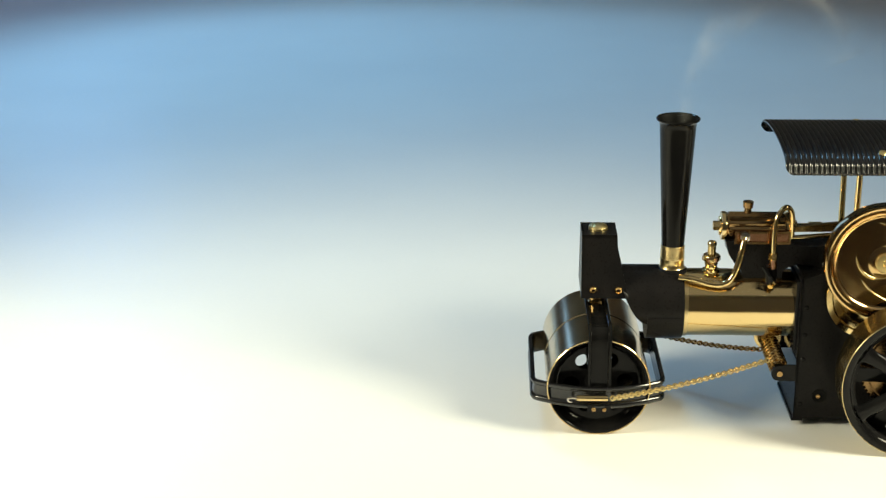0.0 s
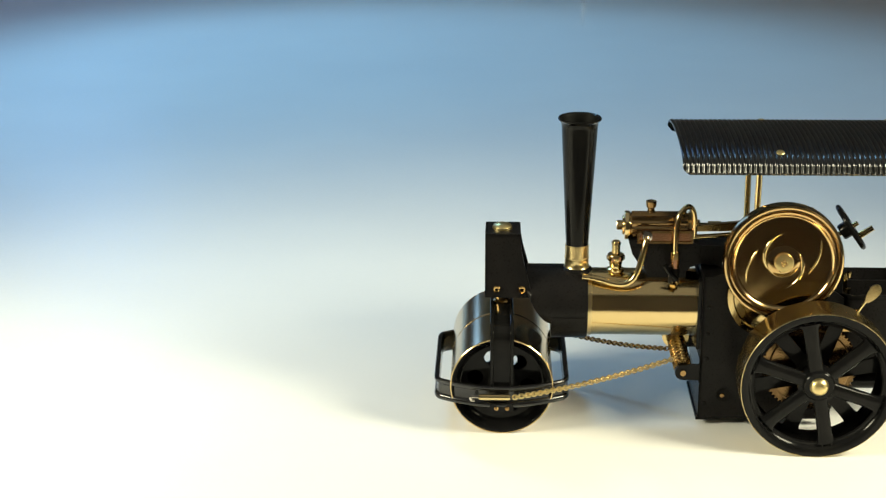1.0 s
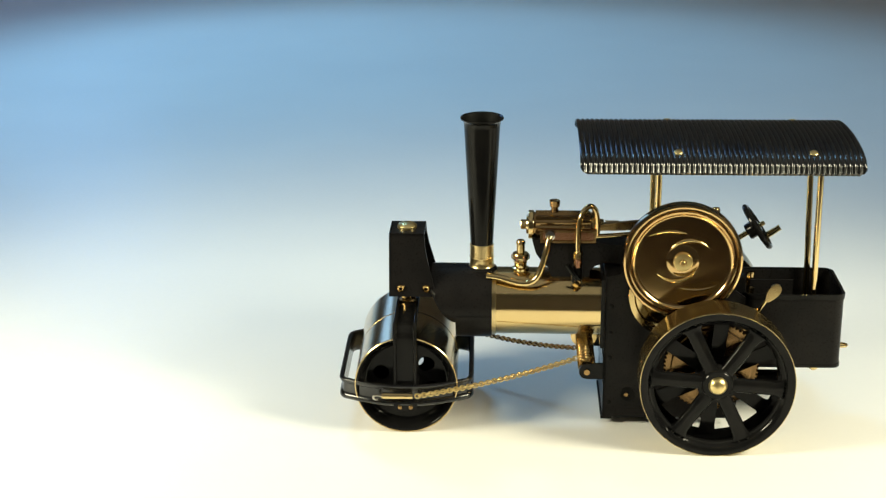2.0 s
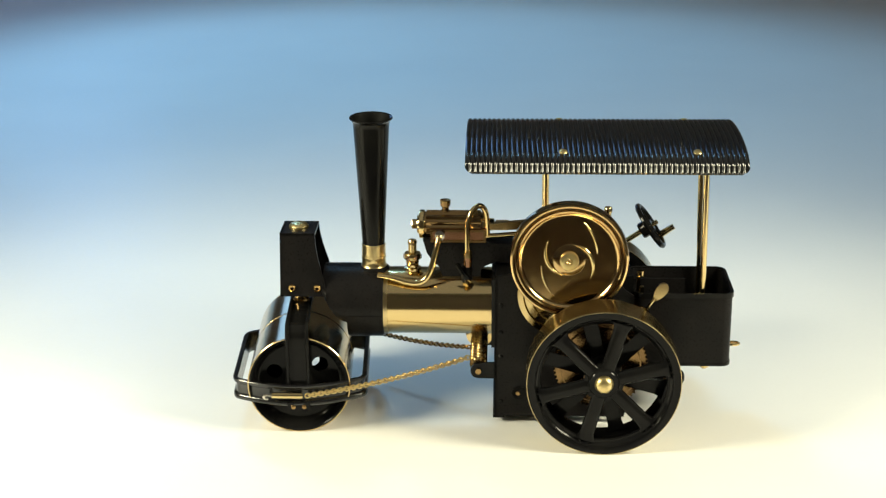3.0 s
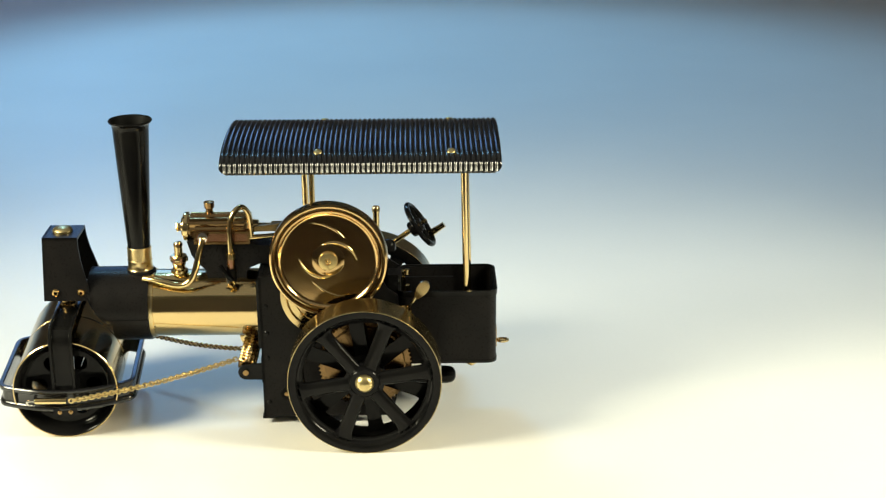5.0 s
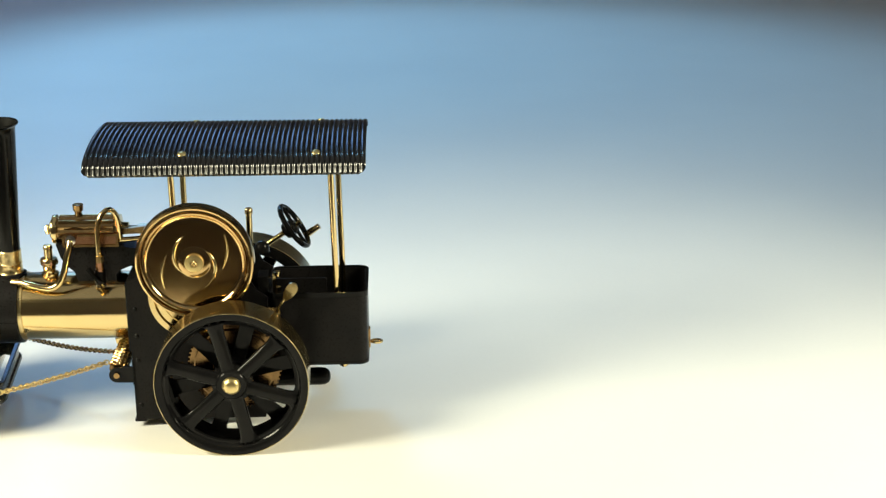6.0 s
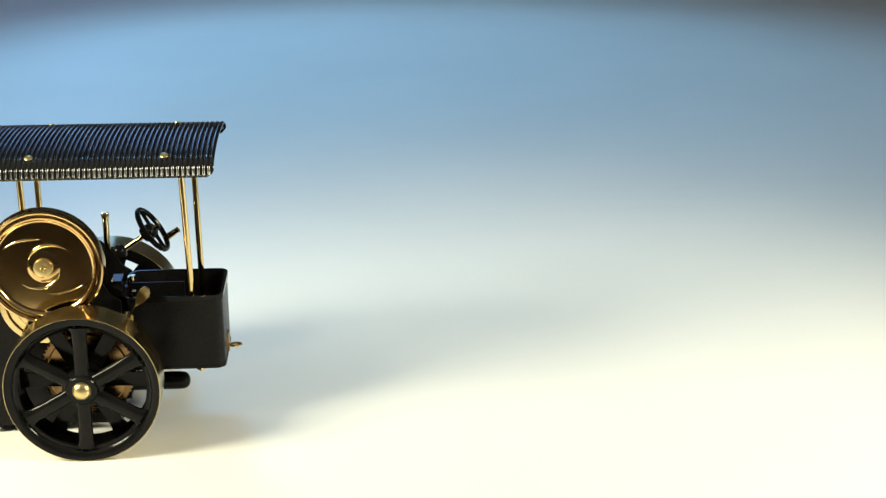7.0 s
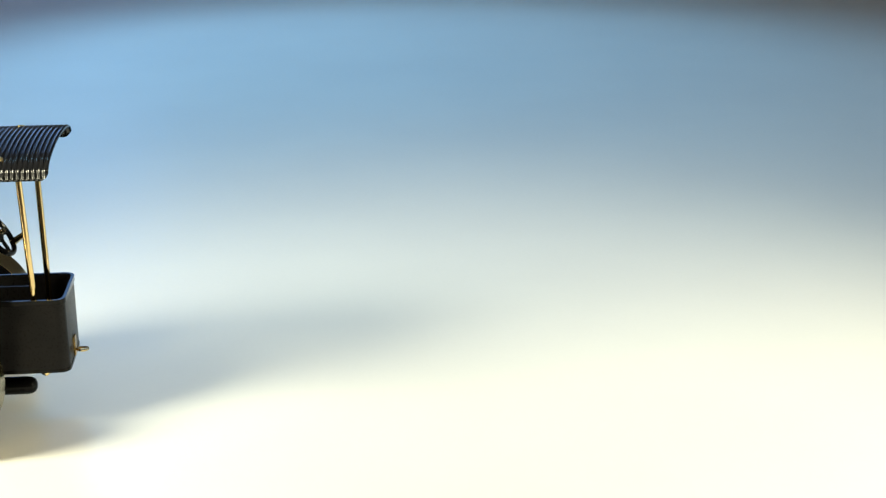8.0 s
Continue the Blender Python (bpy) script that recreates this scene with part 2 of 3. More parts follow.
def boiler_group(eng):
    boiler = part("boiler", turned([(0, -131), (20.4, -131), (20.6, -130), (20.6, -63), (0, -63)], (0, YM, 70.5), "x", 64), BRASS, eng,
                  "polished brass boiler barrel")
    part("band", turned([(20.7, -131), (21.1, -131), (21.1, -128.5), (20.7, -128.5)], (0, YM, 70.5), "x", 64, True), BRASS_BRUSHED, boiler)
    # smokebox: round above, cut away in a hollow curve under its front
    bm = bmesh.new()
    rings = []
    for k in range(15):
        x = -168.0 + 37.0 * k / 14
        wide = 22.4
        zmin = 63 + 16 * ((-152 - x) / 14.0) ** 2 if x < -152 else 48.2
        ring = []
        for i in range(48):
            a = 2 * math.pi * i / 48
            y, z = YM + wide * math.cos(a), 70.8 + 22.4 * math.sin(a)
            if z < zmin:
                z = zmin
            ring.append(bm.verts.new((x * MM, y * MM, z * MM)))
        rings.append(ring)
    for a, b in zip(rings, rings[1:]):
        for i in range(48):
            bm.faces.new((a[i], a[(i + 1) % 48], b[(i + 1) % 48], b[i]))
    bm.faces.new(rings[0])
    bm.faces.new(rings[-1][::-1])
    smokebox = part("smokebox", bm, BLACK_SATIN, eng, "satin black smokebox")
    part("saddle_band", bevel(plate(bmesh.new(), [(YM + 23 * math.cos(radians(a)), 70.8 + 23 * math.sin(radians(a))) for a in range(188, 353, 6)],
                              -153, -131.5, "x"), 0.4), BLACK_SATIN, smokebox)
    chimney = part("chimney", turned([(5.6, 107), (6.8, 106.5), (7.0, 110), (8.6, 140), (10.1, 168), (10.8, 181), (11.1, 183.6), (12.0, 184.8), (12.9, 185.5), (13.0, 186.2),
                                      (12.6, 186.7), (11.6, 186.1)], (-137.5, YM, 0), "z", 48),
                   BLACK, eng, "tall gloss black chimney with flared rim")
    # the bore is a darker, rougher black than the outside
    part("bore", turned([(11.6, 186.1), (10.8, 184.6), (10.2, 180), (8.4, 165), (6.0, 120), (0, 118)], (-137.5, YM, 0), "z", 48), BLACK_INSIDE, chimney,
         "matt black inside of the chimney")
    part("collar", turned([(0, 90), (7.9, 90), (8.1, 93), (7.4, 94), (7.35, 98.3), (7.55, 98.6), (7.55, 99.2), (7.3, 99.5), (7.3, 107), (6.9, 107.5), (5, 107.5)],
                          (-137.5, YM, 0), "z", 40), BRASS_BRUSHED, chimney, "brushed brass chimney collar")
    part("flange", turned([(0, 89), (9.6, 90.5), (9.2, 92.2), (8.0, 93.2), (7.0, 93.5)], (-137.5, YM, 0), "z", 40), BLACK_SATIN, chimney)
    valve = part("safety_valve", turned([(0, 88), (5.2, 89), (5.2, 92), (3.8, 92.6), (3.8, 95), (4.2, 95.6), (3.2, 97), (5.0, 97.4), (5.2, 98), (5.2, 100.6), (4.8, 101.2),
                                         (2.6, 101.6), (2.6, 107), (2.9, 107.4), (2.9, 108.6), (2.2, 109.6), (0, 110)], (-113.8, YM, 0), "z", 18),
                 BRASS, eng, "brass safety valve with knurled nut")
    lathe_nut = turned([(0, 97.6), (5.6, 97.6), (5.6, 100.2), (0, 100.2)], (-113.8, YM, 0), "z", 6)
    part("nut", bevel(lathe_nut, 0.3), COPPER, valve)


def steering_head(eng):
    outline = [(-192.5, 79.3), (-166, 79.3), (-165.3, 81), (-166.6, 88), (-168.4, 95), (-170.4, 103), (-171.6, 110), (-172, 117), (-192.5, 117)]
    bm = bmesh.new()
    plate(bm, outline, 55, 56.4)
    plate(bm, outline, 77.6, 79)
    box(bm, -192.5, -172, 55, 79, 115.4, 117.2)
    box(bm, -193.2, -191.9, 55, 79, 79.3, 117.2)
    for v in bm.verts:
        k = 7.5 * (1 - (v.co.z / MM - 79.3) / 37.9)
        v.co.y += (-k if v.co.y / MM < YM else k) * MM
    head = part("steering_head", bevel(bm, 0.4), BLACK_SATIN, eng, "satin black folded steering head")
    for x in (-186, -170.8):
        for y, ax in ((48.3, (0, -1, -0.2)), (85.7, (0, 1, -0.2))):
            part("rivet", turned([(2.4, -0.4), (2.4, 0.4), (2.0, 1.0), (1.3, 1.1), (1.0, 0.9), (0.9, -0.3), (0, -0.3)], (x, y, 84.4), ax, 18), BRASS_DARK, head)
    part("king_bolt", dome(KING_X, YM, 117.2, 6.0, 3.4, "z", 24), BRASS_SATIN, head, "domed brass king bolt")


def front_axle(eng):
    """Fork, hoop and drum; the fork's parts are measured from the king pin on the ground."""
    at = pose(KING_X * MM, YM * MM, 0)
    way = [(-44.4, 20.0), (-44.4, 40.0)]
    way += [(-38.4 - 6 * math.cos(radians(a)), 62.4 + 6 * math.sin(radians(a))) for a in range(0, 91, 15)]
    way += [(-y, z) for y, z in way[::-1]]
    prof = [(-6.8, 0), (6.8, 0), (7.0, 0.4), (7.0, 2.2), (6.7, 2.6), (5.5, 2.6), (5.2, 2.2), (4.7, 0.9), (-4.7, 0.9), (-5.2, 2.2), (-5.5, 2.6), (-6.7, 2.6), (-7.0, 2.2), (-7.0, 0.4)]
    bm = bmesh.new()
    rings = []
    for k, (y, z) in enumerate(way):
        a, b = way[max(0, k - 1)], way[min(len(way) - 1, k + 1)]
        d = Vector((b[0] - a[0], b[1] - a[1])).normalized()
        rings.append([bm.verts.new((x * MM, (y - d.y * h) * MM, (z + d.x * h) * MM)) for x, h in prof])
    for a, b in zip(rings, rings[1:]):
        for k in range(len(prof)):
            m = (k + 1) % len(prof)
            bm.faces.new((a[k], a[m], b[m], b[k]))
    bm.faces.new(rings[0])
    bm.faces.new(rings[-1][::-1])
    fork = part("front_fork", bm, BLACK, eng, "gloss black channel fork over the front roller", at)
    part("spacer", turned([(0, 66), (5.4, 67.6), (5.4, 70.6), (4.4, 71.2), (4.4, 79.4), (0, 79.4)], (0, 0, 0), "z", 24), BRASS_DARK, fork, "brass swivel spacer")
    part("axle", turned([(0, -47), (2.2, -47), (2.2, 47), (0, 47)], (0, 0, R_DRUM), "y", 16), STEEL, fork)
    line = []
    for sgn in (1, -1):
        for k in range(60):
            u = math.cos(math.pi * k / 60)
            au = abs(u)
            x = 40.8 * u if au < 0.9 else math.copysign(40.8 * (0.9 + 0.1 * math.sin((au - 0.9) / 0.1 * math.pi / 2)), u)
            yy = 36.5 + 13.2 * (1 - au ** 2) - (6.5 * (1 - math.cos((au - 0.9) / 0.1 * math.pi / 2)) if au >= 0.9 else 0)
            line.append(Vector((sgn * x, sgn * yy)))
    section = [(-3.0, 21.0), (-2.6, 20.4), (-0.5, 20.4), (0.0, 21.0), (0.0, 22.6), (-0.5, 23.4), (-1.5, 24.2), (-1.7, 25.2), (-1.7, 29.4), (-1.5, 30.2),
               (-0.5, 30.8), (0.0, 31.6), (0.0, 32.9), (-0.5, 33.5), (-2.5, 33.5), (-3.0, 32.9)]
    bm = bmesh.new()
    rings = []
    for k, p in enumerate(line):
        d = line[(k + 1) % len(line)] - line[k - 1]
        n = Vector((d.y, -d.x)).normalized()
        if n.dot(p) < 0:
            n = -n
        rings.append([bm.verts.new(((p.x + n.x * off) * MM, (p.y + n.y * off) * MM, z * MM)) for off, z in section])
    for a, b in zip(rings, rings[1:] + rings[:1]):
        for k in range(len(section)):
            m = (k + 1) % len(section)
            bm.faces.new((a[k], a[m], b[m], b[k]))
    hoop = part("scraper_hoop", bm, BLACK_ROOF, eng, "gloss black channel-section hoop round the front roller", at)
    for s in (-1, 1):
        tab = part("tab", rounded_box(-7, 7, *sorted((s * 47, s * 49.6)), 17.6, 22.6, 0.8), BLACK, hoop)
        for x in (-3.2, 3.2):
            part("rivet", dome(x, s * 49.6, 19.8, 1.4, 0.8, (0, s, 0), 12), BRONZE_DARK, hoop)
    drum_at = pose(KING_X * MM, YM * MM, R_DRUM * MM)
    bm = bmesh.new()
    R = R_DRUM
    for s in (-1, 1):
        a, b = s * 0.45, s * 42.5
        lathe(bm, [(R - 0.6, a), (R, a + s * 0.4), (R, a + s * 0.9), (R, b - s * 0.8), (R, b - s * 0.3), (R - 0.3, b), (R - 0.7, b), (R - 0.9, b - s * 4), (R - 0.9, a), (R - 0.6, a)], (0, 0, 0), "y", 96)
    drum = part("front_roller", bm, DRUM_BRASS, eng, "brushed brass front roller drum in two halves", drum_at)
    for s in (-1, 1):
        part("end_disc", holed_disc(s), BLACK, drum, "gloss black dished end disc with six holes")
    part("bush", turned([(0, -43.1), (5, -43.1), (5, 43.1), (0, 43.1)], (0, 0, 0), "y", 24), BLACK, drum)


def holed_disc(s):
    """A dished disc with six round holes, in rings of sixty."""
    bm = bmesh.new()
    rr, rh, n = 16.2, 4.9, 12
    y0, y1 = s * 35.0, s * 33.0
    def ringpts(r, y, m=72):
        return [bm.verts.new((r * math.cos(2 * math.pi * i / m) * MM, y * MM, r * math.sin(2 * math.pi * i / m) * MM)) for i in range(m)]
    for y in (y0, y1):
        inner, outer = ringpts(8.6, y), ringpts(24, y)
        for k in range(6):
            c = Vector((rr * math.cos(radians(60 * k)), rr * math.sin(radians(60 * k))))
            hole = [bm.verts.new(((c.x + rh * math.cos(2 * math.pi * j / 24 + radians(60 * k))) * MM, y * MM,
                                  (c.y + rh * math.sin(2 * math.pi * j / 24 + radians(60 * k))) * MM)) for j in range(24)]
            # outer half of the hole to the outer ring, inner half to the inner ring
            for j in range(-6, 6):
                bm.faces.new((hole[j % 24], hole[(j + 1) % 24], outer[(12 * k + j + 1) % 72], outer[(12 * k + j) % 72]))
            for j in range(6, 18):
                bm.faces.new((hole[j % 24], hole[(j + 1) % 24], inner[(12 * k + 12 - j - 1) % 72], inner[(12 * k + 12 - j) % 72]))
            # web between two holes
            c2 = (12 * k + 6) % 72
            bm.faces.new((hole[6], outer[c2], inner[c2]))
            c3 = (12 * k - 6) % 72
            bm.faces.new((hole[18], inner[c3], outer[c3]))
    lathe(bm, [(24, y0), (25.2, s * 35.6), (26.6, s * 38.0), (28.4, s * 41.2), (29.7, s * 42.2), (30.2, s * 42.2), (30.2, s * 38)], (0, 0, 0), "y", 72)
    lathe(bm, [(0, s * 41), (7, s * 41), (8.6, y0)], (0, 0, 0), "y", 72)
    return bm


def chain_line(a, b, sag, pitch):
    n = int((Vector(b) - Vector(a)).length / pitch)
    pts = []
    for i in range(n + 1):
        t = i / n
        p = Vector(a).lerp(Vector(b), t)
        p.z -= sag * 4 * t * (1 - t)
        pts.append(p)
    return pts


def links(bm, pts, length, width, r):
    for i, (p, q) in enumerate(zip(pts, pts[1:])):
        d = (q - p).normalized()
        side = d.cross(Vector((0, 0, 1))).normalized()
        up = side.cross(d)
        k = radians(45 if i % 2 else -45)
        s = side * math.cos(k) + up * math.sin(k)
        c = (p + q) / 2
        ring = [c + d * (length / 2) * math.cos(2 * math.pi * j / 10) + s * (width / 2) * math.sin(2 * math.pi * j / 10) for j in range(10)]
        tube(bm, ring, r, 5, True)


def steering_gear(eng):
    bm = bmesh.new()
    for y in (40.0, 92.6):
        plate(bm, [(-62, 29.6), (-62, 40), (-69, 40)] + [(-73 + 4.8 * math.cos(radians(a)), 34.6 + 4.8 * math.sin(radians(a))) for a in range(75, 271, 15)], y, y + 1.6)
    box(bm, -63.5, -61.6, 40, 94, 28, 44)
    bracket = part("winding_bracket", bevel(bm, 0.3), BLACK, eng, "black bracket of the steering chain drum")
    part("shaft", turned([(0, 38.4), (1.8, 38.4), (2.0, 39.6), (1.7, 39.8), (1.7, 96), (0, 96)], (-73, 0, 34.8), "y", 16), BRONZE_DARK, bracket)
    part("winding_drum", turned([(0, 43), (3.6, 43), (3.6, 91), (0, 91)], (-73, 0, 37), "y", 24), BRASS_DARK, bracket)
    bm = bmesh.new()
    coil = [Vector((-73 + 4.6 * math.cos(2 * math.pi * i / 12), 44 + 40 * i / 108, 37 + 4.6 * math.sin(2 * math.pi * i / 12))) for i in range(109)]
    links(bm, coil, 3.6, 2.6, 0.6)
    part("wound_chain", bm, BRASS_DARK, bracket, "brass chain wound on the drum")
    for y0, y1 in ((88, 92),):
        part("worm_wheel", turned([(0, y0), (8.5, y0), (8.5, y1), (0, y1)], (-73, 0, 39), "y", 22), BRASS, bracket)
    # a small union above the winding drum
    part("union", turned([(0, 0), (2.6, 0), (2.6, 3), (3.4, 3), (3.4, 5.4), (2.4, 5.6), (2.4, 9), (0, 9)], (-78, 90, 43), (0.5, 0, 0.9), 14), BRASS, bracket)
    for name, a, b, sag in (("near", (-175.5, 15.6, 28), (-79, 46, 41), 2.2), ("far", (-142.5, 115, 29.5), (-79, 74, 36), 2.0)):
        bm = bmesh.new()
        links(bm, chain_line(a, b, sag, 2.0), 3.3, 2.7, 0.52)
        ch = part("steering_chain", bm, BRASS_SATIN if name == "near" else BRASS_DARK, eng, "fine brass link steering chain")
        if name == "near":
            part("tie_pin", turned([(0, -196), (1.7, -196), (1.9, -195), (1.9, -178.5), (1.6, -177.5), (0, -177.5)], (0, 15.4, 28.2), "x", 16), BRASS, ch, "brass tie pin")
            bm = bmesh.new()
            tube(bm, smooth_path([(-196, 15.4, 28.2), (-199, 15.4, 28.4), (-201, 15.8, 27.4), (-200.6, 16.4, 25.6), (-198.6, 16.8, 25.2)], 4), 0.75, 8)
            part("pin_hook", bm, STEEL, ch)


def cylinder_group(eng):
    y, z = YM, 119.7
    cyl = part("cylinder", turned([(0, -106), (7.6, -106), (7.6, -71), (0, -71)], (0, y, z), "x", 40), BRONZE_DARK, eng, "brass steam cylinder with copper steam chest")
    flutes = []
    for k in range(84):
        a = 2 * math.pi * k / 84
        r = 8.15 + 0.45 * math.cos(14 * a)
        flutes.append((y + r * math.cos(a), z + r * math.sin(a)))
    part("lagging", plate(bmesh.new(), flutes, -105, -72, "x"), BRONZE_DARK, cyl, "fluted brass lagging")
    part("front_cover", turned([(0, -110.6), (5.5, -110.6), (6, -109.6), (8.6, -109.2), (8.8, -108.6), (8.8, -106.6), (8.4, -106), (0, -106)], (0, y, z), "x", 36), BRASS, cyl)
    part("cover_nut", bevel(turned([(0, -114), (2.6, -114), (3, -113.4), (3, -110.5), (0, -110.5)], (0, y, z), "x", 6), 0.3), BRASS, cyl)
    part("rear_cover", turned([(0, -71), (8.6, -71), (8.6, -68.6), (4, -68.4), (3.6, -64), (2.4, -63.6), (0, -63.6)], (0, y, z), "x", 36), BRASS, cyl)
    part("oil_cup", turned([(0, 126), (2.4, 126), (2.4, 129), (2.1, 129.4), (2.1, 130.6), (3.0, 131.4), (3.3, 134.8), (3.1, 135.1), (2.4, 134.6), (0, 134.4)], (-93.5, y, 0), "z", 18), BRONZE_DARK, cyl)
    chest = part("steam_chest", rounded_box(-101.5, -69.5, 56, 61.5, 112.4, 119.2, 0.5), COPPER, cyl, "copper steam chest block")
    part("chest_frame", bevel(band(bmesh.new(), [(-102.2, 111.8), (-68.8, 111.8), (-68.8, 119.8), (-102.2, 119.8)],
                                   [(-100.8, 113.2), (-70.2, 113.2), (-70.2, 118.4), (-100.8, 118.4)], 55.4, 56.4, "y"), 0.2, 1, 60), BRONZE_DARK, cyl)
    # black casting which carries the cylinder on the boiler
    out = [(-107, 112.6), (-70, 111.6), (-62, 109.8), (-52, 109.6), (-44, 111), (-36, 113), (-36, 92), (-46, 91), (-49, 94), (-54, 97.6), (-63, 98.4), (-69, 96),
           (-72, 93), (-72, 88), (-95, 88), (-97, 95), (-101, 98.6), (-104.6, 104)]
    part("cylinder_saddle", bevel(plate(bmesh.new(), out[::-1], 58.5, 75.5), 0.8, sharp=40), BLACK_SATIN, eng, "black cast saddle under the cylinder")
    bm = bmesh.new()
    tube(bm, [(-72, y, z), (-42, y, z - 0.5)], 1.9, 12)
    rod = part("piston_rod", bm, BRASS, eng, "brass piston rod")
    bm = bmesh.new()
    tube(bm, [(-72, 60, 114.4), (-60, 60, 115.2), (-36, 60, 117.2)], 1.5, 12)
    part("guide_bar", bm, BRASS, eng, "round brass guide bar")
    part("crosshead", rounded_box(-60, -52, 63.5, 70.5, 117.2, 121.4, 0.8), BRASS, rod)
    beam = [(-70, 118.0), (-48, 118.4), (-30, 119.4), (-30, 125.4), (-48, 123.6), (-70, 121.0)]
    part("connecting_rod", bevel(plate(bmesh.new(), beam, 60.5, 63.5), 0.8, 3), BRASS_DARK, rod, "tapered brass connecting rod")
    bm = bmesh.new()
    tube(bm, smooth_path([(-96.4, 57, 117.5), (-96.6, 53, 117.2), (-98, 50, 111), (-100.4, 48.6, 101), (-102.4, 48.2, 95), (-105.5, 48, 90.6), (-110, 48.4, 88.4), (-116, 49.6, 88.4),
                          (-122, 51, 89.6), (-128, 53, 90.4), (-134, 55, 90.4)], 6), 2.0, 12)
    pipe = part("exhaust_pipe", bm, BRASS, eng, "bent brass exhaust pipe")
    part("elbow", turned([(0, 0), (3.0, 0), (3.0, 3), (0, 3.6)], (-96.4, 54.6, 117.4), (0, -1, 0), 16), STEEL, pipe)
    bm = bmesh.new()
    tube(bm, smooth_path([(-79.6, 49, 101), (-79.8, 49, 112), (-79.6, 49.4, 122), (-78.6, 50.4, 129.4), (-76, 52, 134), (-72.4, 54, 135.6), (-69.4, 56, 132), (-68.2, 57.6, 125), (-68, 58.6, 116)], 6), 1.7, 12)
    loop = part("steam_pipe", bm, BRASS, eng, "looped brass steam pipe")
    part("nut", bevel(turned([(0, 0), (2.8, 0), (2.8, 4), (0, 4)], (-79.6, 49, 104.6), "z", 6), 0.3), BRASS, loop)
    part("collar", turned([(0, 0), (2.4, 0), (2.4, 5.5), (0, 5.5)], (-79.6, 49, 99), "z", 14), COPPER, loop)
    cock = part("steam_cock", turned([(0, -6), (3.0, -6), (3.4, -3), (3.4, 3), (3.0, 5), (0, 5)], (-80, 50, 95), "z", 18), BLACK_SATIN, eng, "black steam cock with lever")
    bm = bmesh.new()
    tube(bm, smooth_path([(-79, 46.6, 92), (-82.4, 45.6, 96), (-86, 45.4, 101.6)], 4), 1.6, 8)
    part("lever", bm, BLACK, cock)
    part("outlet", turned([(0, 0), (2.6, 0), (2.6, 2.4), (1.8, 2.6), (1.8, 5), (0, 5)], (-79.4, 50, 91), (-0.3, -0.75, -0.6), 14), BRASS, cock)


def firebox_group(eng):
    bm = bmesh.new()
    side = [(-63, 5), (16, 5), (20, 26), (20, 84), (14, 88), (9, 97), (2, 104), (-6, 106), (-34, 106), (-46, 102), (-56, 97), (-63, 96)]
    # the round hole low in the front is not cut: a dark disc paints its shade
    plate(bm, side, 40, 41.4)
    plate(bm, side, 92.6, 94)
    box(bm, -63, -61.6, 40, 94, 5, 96)
    box(bm, -63, -46, 41, 93, 94, 95.6)
    fb = part("firebox", bevel(bm, 0.4), BLACK_SATIN, eng, "satin black firebox with hornplates")
    for z in (77.5, 60, 44, 14.6):
        for y, ax in ((40, (0, -1, 0)), (94, (0, 1, 0))):
            part("screw", dome(-59.4, y, z, 1.5, 0.7, ax, 12), BLACK, fb)
    # shade inside the hole, put on as a near-black disc
    part("hole_shade", turned([(0, 39.7), (3.6, 39.7), (4.3, 39.4), (4.3, 39.9)], (-48, 0, 20.4), "y", 24), BLACK_INSIDE, fb, "dark disc for the shade in the air hole")
    part("burner_stub", dome(-48.8, 39.7, 20.0, 1.4, 0.4, (0, -1, 0), 16), BRONZE_DARK, fb)
    part("front_flange", rounded_box(-65.2, -62.6, 45, 89, 48, 92, 0.6), BLACK, fb)
    part("foot", rounded_box(-64, -57, 40, 94, 3.6, 5.4, 0.4), BLACK_SATIN, fb)
    burner = part("burner_tray", turned([(0, -30), (5.6, -30), (5.6, 49), (5.2, 52), (4, 54), (2, 55), (0, 55.2)], (0, 66, 20.4), "x", 28), BLACK, eng, "black burner tray with rounded end")
    part("support", rounded_box(-30, 20, 54, 78, 14, 16.6, 0.5), BLACK, burner)


def gear(bm, r, teeth, y0, y1, hub=6.0):
    pts = []
    for i in range(teeth):
        for da, rr in ((0.05, r - 1.1), (0.3, r - 1.1), (0.42, r), (0.68, r), (0.8, r - 1.1)):
            a = 2 * math.pi * (i + da) / teeth
            pts.append((rr * math.cos(a), rr * math.sin(a)))
    plate(bm, pts, y0, y1)
    lathe(bm, [(0, y0 - 2.5), (hub, y0 - 2.5), (hub, y0 + 0.5)], (0, 0, 0), "y", 24)
    return bm


